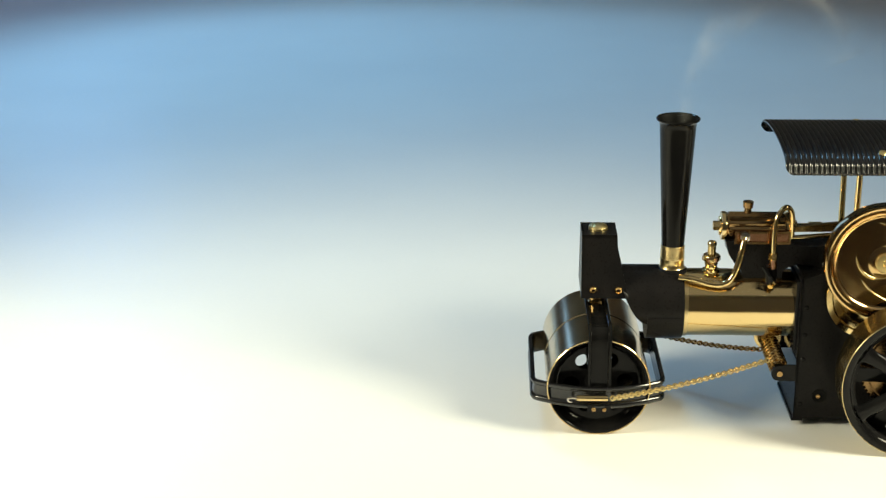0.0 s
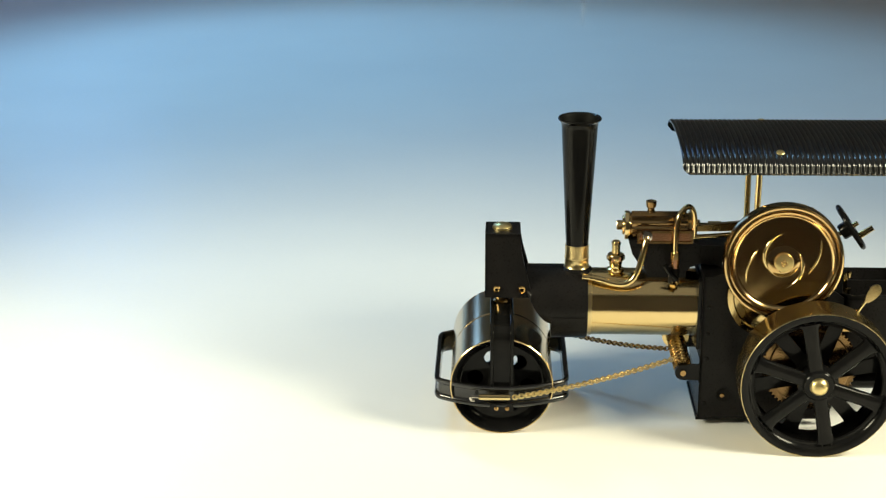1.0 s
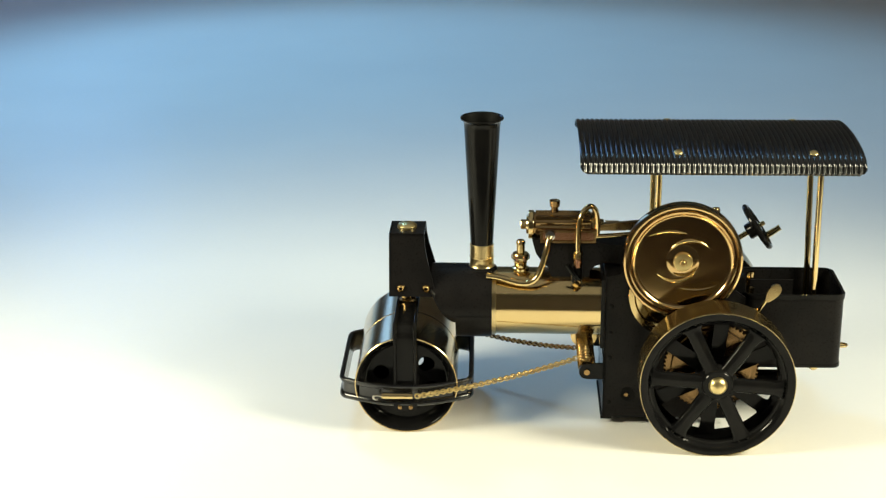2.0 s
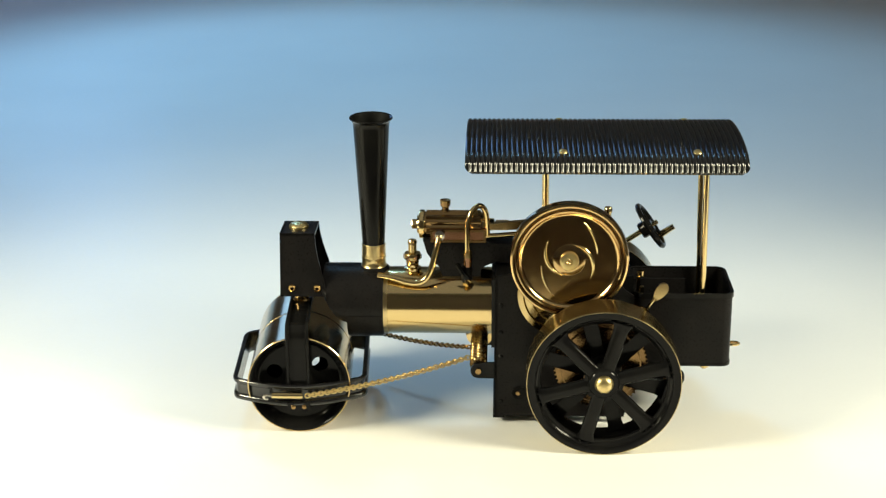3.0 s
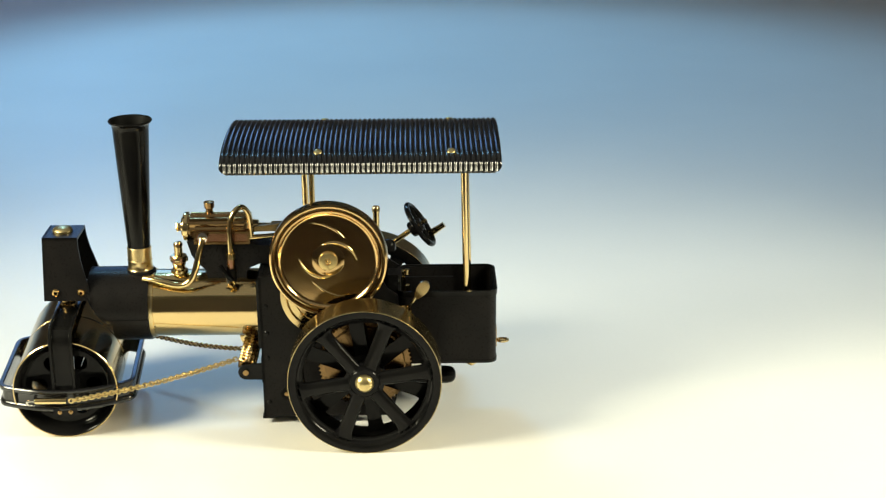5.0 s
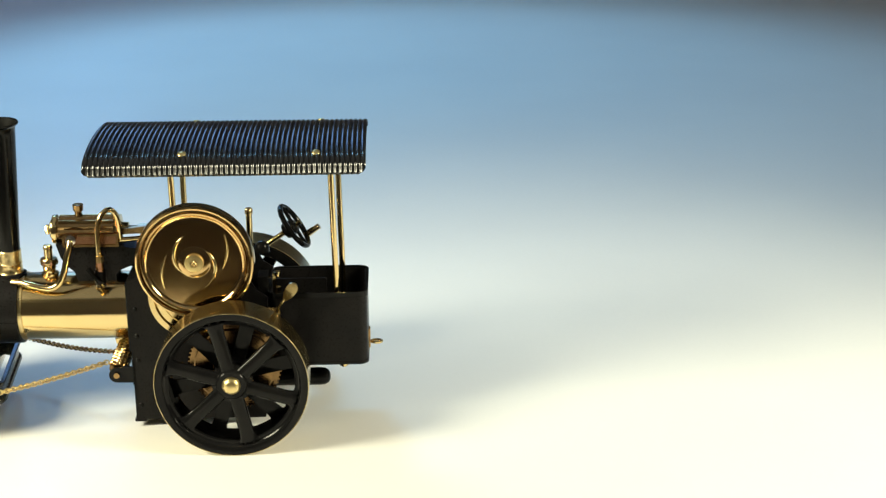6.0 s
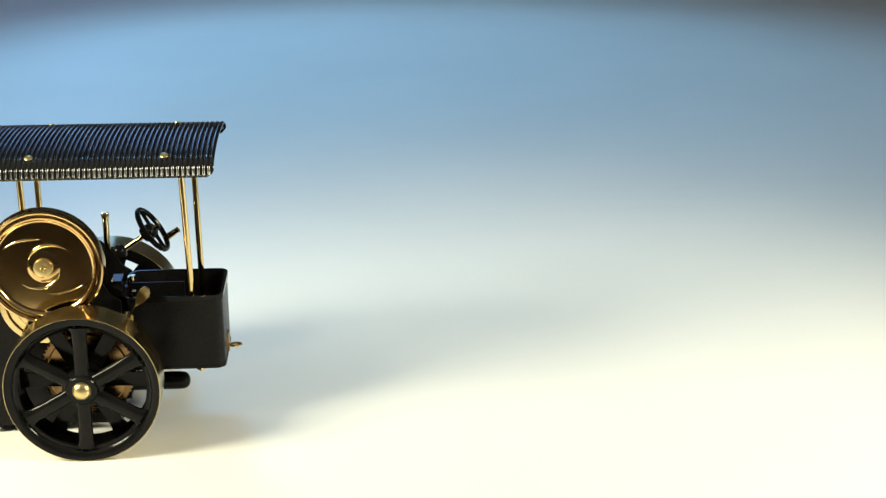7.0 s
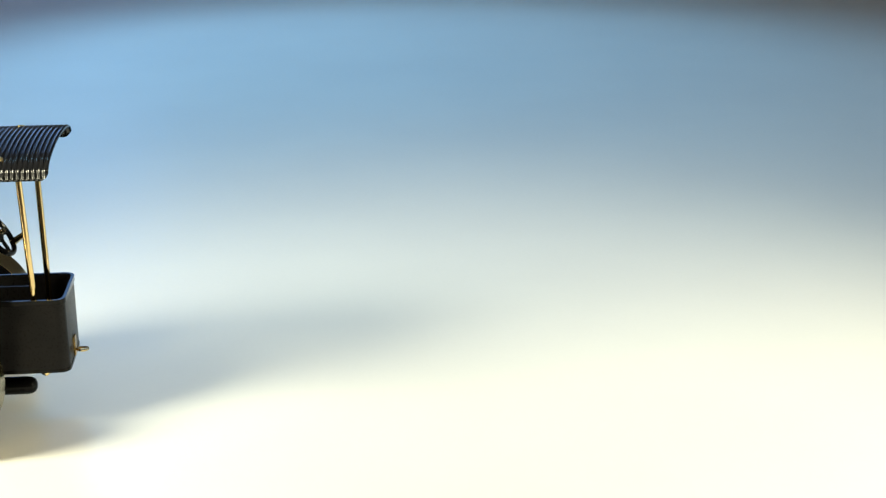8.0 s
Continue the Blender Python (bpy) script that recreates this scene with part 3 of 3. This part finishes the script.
def gears(eng):
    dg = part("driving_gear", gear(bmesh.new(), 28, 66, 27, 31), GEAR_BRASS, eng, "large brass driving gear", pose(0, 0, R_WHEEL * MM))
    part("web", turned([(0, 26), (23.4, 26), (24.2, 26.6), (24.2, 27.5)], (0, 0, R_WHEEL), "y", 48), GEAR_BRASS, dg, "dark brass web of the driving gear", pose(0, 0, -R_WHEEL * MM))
    part("belt_pulley", turned([(0, 33), (17, 33), (18, 34), (21.5, 34), (22.5, 32.6), (25.6, 32.6), (26, 33.2), (26, 37), (0, 37)], (-24, 0, 87), "y", 64), BRASS, eng, "stepped brass pulley disc behind the rear wheel")
    part("pinion", gear(bmesh.new(), 9, 16, 27, 36.5, 3.5), BRASS, eng, "small brass pinion", pose(-0.021, 0, 0.108))
    part("rear_axle", turned([(0, -1), (3.2, -1), (3.2, 143), (0, 143)], (0, 0, R_WHEEL), "y", 18), STEEL, eng)
    part("crankshaft", turned([(0, 24), (2.4, 24), (2.4, 108), (0, 108)], (-21, 0, 108), "y", 16), STEEL, eng)


def spoke_mesh(flip):
    """A cast spoke along +x with a domed outer side."""
    half = ((8, 4.4), (11, 4.2), (24, 4.2), (33, 4.3), (35.6, 4.8), (37.0, 5.8), (38, 7.0))
    bm = bmesh.new()
    rings = []
    for r, w in half:
        ring = [bm.verts.new((r * MM, flip * 1.2 * MM, k * w * MM)) for k in (1, -1)]
        for u in (-1, -0.93, -0.7, 0, 0.7, 0.93, 1):
            ring.append(bm.verts.new((r * MM, flip * (-0.2 - 2.2 * max(0, 1 - u ** 4) ** 0.5) * MM, u * w * MM)))
        rings.append(ring)
    for a, b in zip(rings, rings[1:]):
        for i in range(9):
            j = (i + 1) % 9
            bm.faces.new((a[i], a[j], b[j], b[i]))
    bm.faces.new(rings[0])
    bm.faces.new(rings[-1][::-1])
    return bm


def rear_wheel(eng, name_label):
    """Built about its hub with the outer face at y = 0 and the inner at y = 22."""
    bm = bmesh.new()
    lathe(bm, [(44.5, 0.3), (44.5, 21.7), (38.4, 21.4), (36.8, 20.2), (37.4, 18.4), (41.4, 17), (41.4, 6.6), (37.4, 5.4), (36.6, 4.2), (37.2, 3.2), (38.6, 3.4),
               (39.6, 2.8), (40.4, 1.2), (41.6, 0.6)], (0, 0, 0), "y", 96, True)
    wheel = part("rear_wheel", bm, BLACK, eng, name_label)
    for flip, y, shift in ((1, 4.2, 0), (-1, 18, 30)):
        first = None
        for k in range(6):
            m = pose(0, y * MM, 0, 0, -(60 * k + shift), 0)
            if first is None:
                first = part("spoke", spoke_mesh(flip), BLACK, wheel, "", m)
            else:
                ob = new("spoke", first.data)
                ob.parent, ob.matrix_basis = wheel, m
    part("hub", turned([(0, 0.4), (8.2, 0.4), (9, 1.2), (9.6, 2.6), (11.8, 3.2), (11.8, 5.6), (9, 7), (9, 15), (11.6, 16.4), (11.6, 19.4), (9, 20), (9, 23), (0, 23)], (0, 0, 0), "y", 40), BLACK, wheel)
    part("tyre", turned([(45, 0.7), (45, 0.3), (44.85, 0.1), (44.6, 0.1), (44.5, 0.5), (44.5, 21.5), (44.6, 21.9), (44.85, 21.9), (45, 21.7), (45, 21.3)], (0, 0, 0), "y", 120, True), TYRE_BRASS, wheel, "polished brass tyre")
    part("hub_cap", turned([(0, -3.4), (2.2, -3.2), (3.8, -2.5), (5.0, -1.2), (5.5, 0.2), (5.5, 1.2)], (0, 0, 0), "y", 32), BRASS_SATIN, wheel, "domed brass hub cap")
    for k in range(6):
        a = radians(60 * k)
        for w in (-2.6, 2.6):
            x, z = 39.2 * math.cos(a) - w * math.sin(a), 39.2 * math.sin(a) + w * math.cos(a)
            part("rivet", dome(x, 3.0, z, 0.9, 0.7, (0, -1, 0), 8), BLACK, wheel)
    return wheel


def flywheel(eng):
    prof = [(0, 0.2), (7, 0.2), (9, 0.6), (9.4, 0.8), (9.8, 0.8), (18, 0.8), (27.0, 0.8), (27.4, 0.8), (28.4, 0.4), (29.2, -0.8), (30.2, -1.0), (30.8, 0.2), (31.6, 0.3), (32.2, -1.2), (33.2, -1.4), (34.3, -0.8), (34.8, 0.4),
            (34.8, 5.6), (33.6, 6), (32.6, 4), (0, 4)]
    fw = part("flywheel", turned(prof, (0, 0, 0), "y", 120), BRONZE, eng, "polished brass flywheel with stepped rim")
    # ridges added to draw the disc's bright arcs: two long ones wind round the hub one way, two short ones lie outside
    # them the other way
    for r0, r1, a0, a1, w in ((9.8, 17.0, 183, 66, 1.05), (16.6, 25.0, 122, 184, 0.75)):
        arm, thick = [], []
        for j in range(21):
            t = j / 20
            a, r = radians(a0 + (a1 - a0) * t), r0 + (r1 - r0) * t ** 1.5
            arm.append((r * math.cos(a), 1.0, r * math.sin(a)))
            thick.append(0.12 + w * math.sin(math.pi * t) ** 0.7)
        first = part("glint_ridge", tube(bmesh.new(), arm, thick, 12), BRASS, fw, "curved ridge added on the brass disc to catch a bright arc")
        ob = new("glint_ridge", first.data)
        ob.parent, ob.matrix_basis = fw, pose(0, 0, 0, 0, 180, 0)
    part("hub_nut", turned([(0, -1.6), (1.9, -1.6), (2.1, -2.4), (2.5, -2.4), (4.8, -2.4), (5.3, -2.2), (5.6, -1.6), (5.6, 1.0)], (0, 0, 0), "y", 40), BRASS_SATIN, fw, "turned brass hub with screw")
    for dx, dz in ((-0.9, -0.8), (0.9, -0.8), (-0.9, 0.8), (0.9, 0.8)):
        part("screw", dome(dx, -1.5, dz, 0.75, 0.9, (0, -1, 0), 10), BRASS, fw)
    return fw


def canopy(eng):
    nx, na = 55 * 6, 30
    bm = bmesh.new()
    cy, a, b, z0 = 70.0, 47.0, 8.5, 169.6
    top, low = [], []
    for i in range(nx + 1):
        x = -80.6 + 161.6 * i / nx
        rib = 0.66 * (0.0, 0.55, 1.0, 1.06, 1.0, 0.55)[i % 6]
        end = min(i, nx - i) / 6.0
        trim = 4.0 * max(0.0, 1 - end / 1.6) ** 2 if end < 1.6 else 0
        r1, r2 = [], []
        for j in range(-2, na + 3):
            u = math.pi * min(max(j, 0), na) / na
            y, z = cy - a * math.cos(u), z0 + b * math.sin(u)
            n = Vector((0, -math.cos(u) / a, math.sin(u) / b)).normalized()
            if j < 0 or j > na:
                z = z0 - 3.3 if j in (-1, na + 1) else z0 - 4.8 + trim
                z = max(z, z0 - 4.8 + trim)
                out = 1.5 if j in (-1, na + 1) else 0.5      # the lip curls under
                y += -out if j < 0 else out
            p = Vector((x, y, z))
            r1.append(bm.verts.new((p + n * rib) * MM))
            r2.append(bm.verts.new((p + n * (rib - 0.9)) * MM))
        top.append(r1)
        low.append(r2)
    for i in range(nx):
        for j in range(na + 4):
            bm.faces.new((top[i][j], top[i + 1][j], top[i + 1][j + 1], top[i][j + 1]))
            bm.faces.new((low[i][j + 1], low[i + 1][j + 1], low[i + 1][j], low[i][j]))
        for j in (0, na + 4):
            bm.faces.new((top[i][j], top[i + 1][j], low[i + 1][j], low[i][j]))
    for i in (0, nx):
        for j in range(na + 4):
            bm.faces.new((top[i][j], top[i][j + 1], low[i][j + 1], low[i][j]))
    roof = part("canopy", bm, BLACK_ROOF, eng, "gloss black corrugated canopy roof")
    for x in (-24.5, 52.3):
        for s in (-1, 1):
            y = 70 + s * 37.4
            n = Vector((0, s * 0.36, 0.93))
            part("bolt", dome(x, y + n.y * 0.6, 174.6 + (0.5 if s < 0 else 0.0), 2.5, 1.2, n, 14), BRASS_SATIN, roof)
    for x0, x1, zb in ((-33.8, -33.2, 104.0), (59.4, 61.2, 41.2)):
        for y0, y1 in ((43.5, 48.5), (92.0, 86.0)):
            if y0 > YM:
                dx = 0.6 if x0 < 0 else 2.4
                x0, x1 = x0 + dx, x1 + dx
            lean = [(x1, y1, zb)] + [(x1 + (x0 - x1) * k, y1 + (y0 - y1) * k, 86 + 90 * k) for k in (0.0, 0.25, 0.5, 0.75, 1.0)]
            if zb > 86:
                lean = [p for p in lean if p[2] >= zb]
            bm = bmesh.new()
            tube(bm, smooth_path(lean, 5), 1.85, 12)
            part("roof_post", bm, BRASS, eng, "slim brass roof post")


def tender(eng):
    outer, inner = rounded_rect(20, 79.5, 43, 91, 6), rounded_rect(21.4, 78.1, 44.4, 89.6, 4.8)
    bm = band(bmesh.new(), outer, inner, 39, 84)
    plate(bm, inner, 39.2, 41, "z")
    body = part("tender", bevel(bm, 0.6, 2, 60), BLACK_SATIN, eng, "satin black open tender box")
    rim = band(bmesh.new(), rounded_rect(19.4, 80.1, 42.4, 91.6, 6.4), rounded_rect(21.2, 78.3, 44.2, 89.8, 4.8), 81.6, 84.8)
    part("rim", bevel(rim, 0.7, 3, 60), BLACK, body)
    rim = band(bmesh.new(), rounded_rect(19.6, 79.9, 42.6, 91.4, 6.2), rounded_rect(21.2, 78.3, 44.2, 89.8, 4.8), 38, 40)
    part("base_rim", bevel(rim, 0.7, 3, 60), BLACK, body)
    part("partition", rounded_box(21.5, 54, 76, 77.4, 41, 82, 0.3), BLACK_SATIN, body)
    part("bolt", bevel(turned([(0, 34.6), (1.4, 34.6), (1.4, 35.6), (2.8, 35.6), (2.8, 38.2), (0, 38.2)], (64.4, 48, 0), "z", 8), 0.2), BRASS, body)
    part("hook_plate", rounded_box(79.4, 80.6, 64, 70, 40, 52, 0.4), BRASS_DARK, body, "brass drawbar plate")
    bm = bmesh.new()
    tube(bm, [(84.4 + 3.2 * math.cos(2 * math.pi * k / 20), 67 + 2.4 * math.sin(2 * math.pi * k / 20), 43) for k in range(20)], 0.9, 8, True)
    part("drawbar_ring", bm, BRASS, body, "brass drawbar ring")


def controls(eng):
    n = Vector((0.82, -0.03, 0.57)).normalized()
    c = Vector((33.6, 99, 108.8))
    u = n.orthogonal().normalized()
    v = n.cross(u)
    bm = bmesh.new()
    tube(bm, [c + (u * math.cos(2 * math.pi * k / 40) + v * math.sin(2 * math.pi * k / 40)) * 14.6 for k in range(40)], 1.7, 10, True)
    wheel = part("steering_wheel", bm, BLACK, eng, "black steering wheel with four spokes")
    for k in range(4):
        d = u * math.cos(radians(90 * k + 20)) + v * math.sin(radians(90 * k + 20))
        bm = bmesh.new()
        tube(bm, [c, c + d * 14], 1.2, 8)
        part("spoke", bm, BLACK, wheel)
    part("hub", turned([(0, -7), (4.6, -7), (5.2, -6), (5.2, 0), (3.4, 1.6), (0, 1.6)], c, n, 20), BLACK, wheel)
    part("hub_screw", turned([(0, 1), (1.5, 1), (1.5, 5), (0, 5.4)], c, n, 12), BRASS, wheel)
    part("handle", turned([(0, 0), (1.9, 0), (2.2, 3), (1.8, 10), (2.0, 11), (0, 11)], c - u * 0 + (v * -0.6 - u * 0.2).normalized() * 12.5, n, 14), BRASS, wheel, "brass crank handle")
    bm = bmesh.new()
    tube(bm, [c - n * 5, c - n * 46], 1.7, 12)
    part("column", bm, BRASS, wheel, "brass steering column")
    bm = bmesh.new()
    tube(bm, smooth_path([(22, 31, 71), (26, 31, 78), (29, 31, 83), (31, 31, 86)], 4), 0.9, 8)
    lever = part("reversing_lever", bm, BRASS, eng, "brass reversing lever with leaf-shaped grip")
    bm = bmesh.new()
    ca, sa = math.cos(radians(56)), math.sin(radians(56))
    grip = []
    for k in range(24):
        u, v = 6.4 * math.cos(radians(15 * k)), 3.3 * math.sin(radians(15 * k)) * (1 + 0.3 * math.cos(radians(15 * k)))
        grip.append((34.2 + u * ca - v * sa, 90.2 + u * sa + v * ca))
    plate(bm, grip, 30.2, 31.8)
    part("grip", bevel(bm, 0.6, 3), BRASS, lever)
    part("quadrant", rounded_box(18, 28, 31.6, 33, 66, 80, 0.5), BRASS_DARK, lever)
    part("whistle", turned([(0, 100), (2.0, 100), (2.0, 120), (2.5, 120.4), (2.6, 122.8), (2.0, 123.8), (0, 124)], (6.4, 90, 0), "z", 16), BRASS, eng, "slim brass whistle post")
    part("gauge_block", rounded_box(14, 20, 47, 60, 80, 94, 1), BLACK, eng, "black control block")
    gb = part("sight_glass", rounded_box(22.4, 24.6, 56, 60, 79, 93, 0.5), BRASS, eng, "brass water gauge fittings")
    part("fitting", turned([(0, 0), (1.8, 0), (1.8, 4), (0, 4)], (25.4, 57, 80), "z", 12), BRASS, gb)
    part("fitting", turned([(0, 0), (1.8, 0), (1.8, 3), (0, 3)], (25.4, 57, 91), "z", 12), BRASS, gb)
    part("bearing", rounded_box(-27, -15, 38, 44, 100, 118, 2), BLACK, eng, "black crankshaft bearing")
    part("oiler", dome(14, 88, 96, 4.5, 7, "z", 16), BLACK, eng, "black domed oiler")


def smoke_material():
    mat = bpy.data.materials.new("thin_steam")
    mat.use_nodes = True
    nt = mat.node_tree
    bsdf = nt.nodes["Principled BSDF"]
    bsdf.inputs["Base Color"].default_value = (0.85, 0.85, 0.85, 1)
    bsdf.inputs["Roughness"].default_value = 1.0
    bsdf.inputs["Specular IOR Level"].default_value = 0.0
    uv = nt.nodes.new("ShaderNodeTexCoord")
    soft = nt.nodes.new("ShaderNodeVertexColor")
    soft.layer_name = "thickness"
    noise_tex = nt.nodes.new("ShaderNodeTexNoise")
    noise_tex.inputs["Scale"].default_value = 75
    noise_tex.inputs["Detail"].default_value = 4
    nt.links.new(uv.outputs["Object"], noise_tex.inputs["Vector"])
    rng = nt.nodes.new("ShaderNodeMapRange")
    rng.inputs["From Min"].default_value, rng.inputs["From Max"].default_value = 0.34, 0.72
    rng.inputs["To Max"].default_value = 0.10
    nt.links.new(noise_tex.outputs["Fac"], rng.inputs["Value"])
    mul = nt.nodes.new("ShaderNodeMath")
    mul.operation = "MULTIPLY"
    nt.links.new(rng.outputs["Result"], mul.inputs[0])
    nt.links.new(soft.outputs["Color"], mul.inputs[1])
    nt.links.new(mul.outputs["Value"], bsdf.inputs["Alpha"])
    return mat


def steam_wisp(points, width, mat):
    """A curling veil of steam, two crossed ribbons, thinning out to its edges; metres."""
    bm = bmesh.new()
    lay = bm.loops.layers.color.new("thickness")
    path = smooth_path(points, 6)
    n, m = len(path), 8
    dens = {}
    for turn in (0.35, -0.5):
        grid = []
        for i, p in enumerate(path):
            t = i / (n - 1)
            w = width * (0.45 + 0.9 * t)
            row = []
            for j in range(m + 1):
                u = 2 * j / m - 1
                v = bm.verts.new((p.x + u * w, p.y + u * w * turn + 0.3 * w * math.sin(3 * u + 5 * t), p.z + 0.25 * w * math.sin(2.4 * u + 7 * t)))
                dens[v] = (1 - u * u) ** 1.5 * math.sin(math.pi * (0.12 + 0.88 * t)) ** 0.6
                row.append(v)
            grid.append(row)
        for a, b in zip(grid, grid[1:]):
            for j in range(m):
                f = bm.faces.new((a[j], a[j + 1], b[j + 1], b[j]))
                for lp in f.loops:
                    d = dens[lp.vert]
                    lp[lay] = (d, d, d, 1)
    ob = part("steam_wisp", bm, mat)
    return tagged(ob, "thin white steam drifting up from the chimney", "steam", kind="stuff")


# ---------------------------------------------------------------- motion data
PATH = [  # seconds, x, y, heading
    (0.0, 0.2740, 0.8363, -2.45), (0.5, 0.2463, 0.8381, -2.20), (1.0, 0.2160, 0.8384, -2.52), (1.5, 0.1881, 0.8393, -2.70),
    (3.0, 0.0924, 0.8434, -2.24), (3.5, 0.0595, 0.8450, -1.40), (4.0, 0.0238, 0.8465, -0.80), (4.5, -0.0105, 0.8473, 0.06),
    (6.0, -0.1241, 0.8451, 1.66), (6.5, -0.1642, 0.8425, 2.37), (7.0, -0.2097, 0.8390, 3.03), (7.5, -0.2539, 0.8356, 3.60),
    (8.0, -0.3017, 0.8314, 4.60)]


def travelled(t):
    """Metres rolled since the start."""
    ts = [p[0] for p in PATH]
    xs = [p[1] for p in PATH]
    return float(0.2740 - np.interp(t, ts, xs))


def motions():
    walk(engine, [(t, pose(x, y, 0, 0, 0, a)) for t, x, y, a in PATH])
    steps = [0.25 * k for k in range(33)]
    turn = 22.0 - math.degrees(travelled(4.5) / ROLL_NEAR)
    walk(near_wheel, [(t, pose(0.0006, -0.0022, R_WHEEL * MM, 0, -(turn + math.degrees(travelled(t) / ROLL_NEAR)), 0)) for t in steps])
    walk(far_wheel, [(t, pose(0, FAR_Y * MM, R_WHEEL * MM, 0, -(turn + 20 + math.degrees(travelled(t) / ROLL_NEAR)), 0) @ pose(0, 0, 0, 0, 0, 180)) for t in steps])
    king = pose(KING_X * MM, YM * MM, 0)
    steer = [(0.0, 0.6), (1.5, 0.6), (3.0, 3.0), (4.5, 4.4), (8.0, 4.4)]
    for ob in (fork_ob, hoop_ob):
        walk(ob, [(t, king @ pose(0, 0, 0, 0, 0, a)) for t, a in steer])
    roll = 40.0 - math.degrees(travelled(3.5) / (R_DRUM * MM))
    walk(drum_ob, [(t, king @ pose(0, 0, R_DRUM * MM, 0, 0, float(np.interp(t, [s[0] for s in steer], [s[1] for s in steer])))
                    @ pose(0, 0, 0, 0, -(roll + math.degrees(travelled(t) / (R_DRUM * MM))), 0)) for t in steps])
    for ob, rise, drift in wisps:
        walk(ob, [(t, pose(drift * t, 0.0, rise * t)) for t in (0.0, 2.0, 4.0, 6.0, 8.0)])
    rod_ob = bpy.data.objects["piston_rod"]
    walk(rod_ob, [(t, pose(0.0035 * math.cos(radians(1010.0 * t)), 0, 0)) for t in [0.05 * k for k in range(161)]])
    walk(fly_ob, [(t, pose(-0.0199, 0.0238, 0.1121, 0, -1010.0 * (t - 4.0), 0)) for t in [0.05 * k for k in range(161)]])


# ---------------------------------------------------------------- assembly
setting()
engine = tagged(new("steam_roller"), "black and brass live-steam toy road roller on white card", "toy steam roller")
engine.matrix_basis = pose(0.2740, 0.8363, 0, 0, 0, -2.45)
FAR_Y = 145.0
boiler_group(engine)
steering_head(engine)
front_axle(engine)
steering_gear(engine)
cylinder_group(engine)
firebox_group(engine)
gears(engine)
near_wheel = rear_wheel(engine, "gloss black spoked rear wheel with brass tyre")
far_wheel = copy_thing(near_wheel, pose(0, 0, 0))
fly_ob = flywheel(engine)
canopy(engine)
tender(engine)
controls(engine)
STEAM = smoke_material()
wisps = [  # veil, metres risen a second, metres drifted a second
    (steam_wisp([(0.1427, 0.906, 0.184), (0.1441, 0.906, 0.202), (0.1494, 0.906, 0.217), (0.1572, 0.906, 0.232), (0.1673, 0.907, 0.244), (0.1799, 0.908, 0.252),
                 (0.1957, 0.910, 0.259), (0.2138, 0.911, 0.258)], 0.016, STEAM), 0.21, -0.040),
    (steam_wisp([(0.199, 0.912, 0.258), (0.2138, 0.912, 0.2552), (0.2274, 0.913, 0.2466), (0.2375, 0.913, 0.2341), (0.2357, 0.913, 0.2234), (0.2281, 0.913, 0.2151)], 0.017, STEAM), 0.12, -0.02),
    (steam_wisp([(0.1395, 0.906, 0.112), (0.1395, 0.906, 0.132), (0.1395, 0.906, 0.152), (0.1400, 0.906, 0.172)], 0.004, STEAM), 0.13, -0.058)]
fork_ob = bpy.data.objects["front_fork"]
hoop_ob = bpy.data.objects["scraper_hoop"]
drum_ob = bpy.data.objects["front_roller"]
motions()
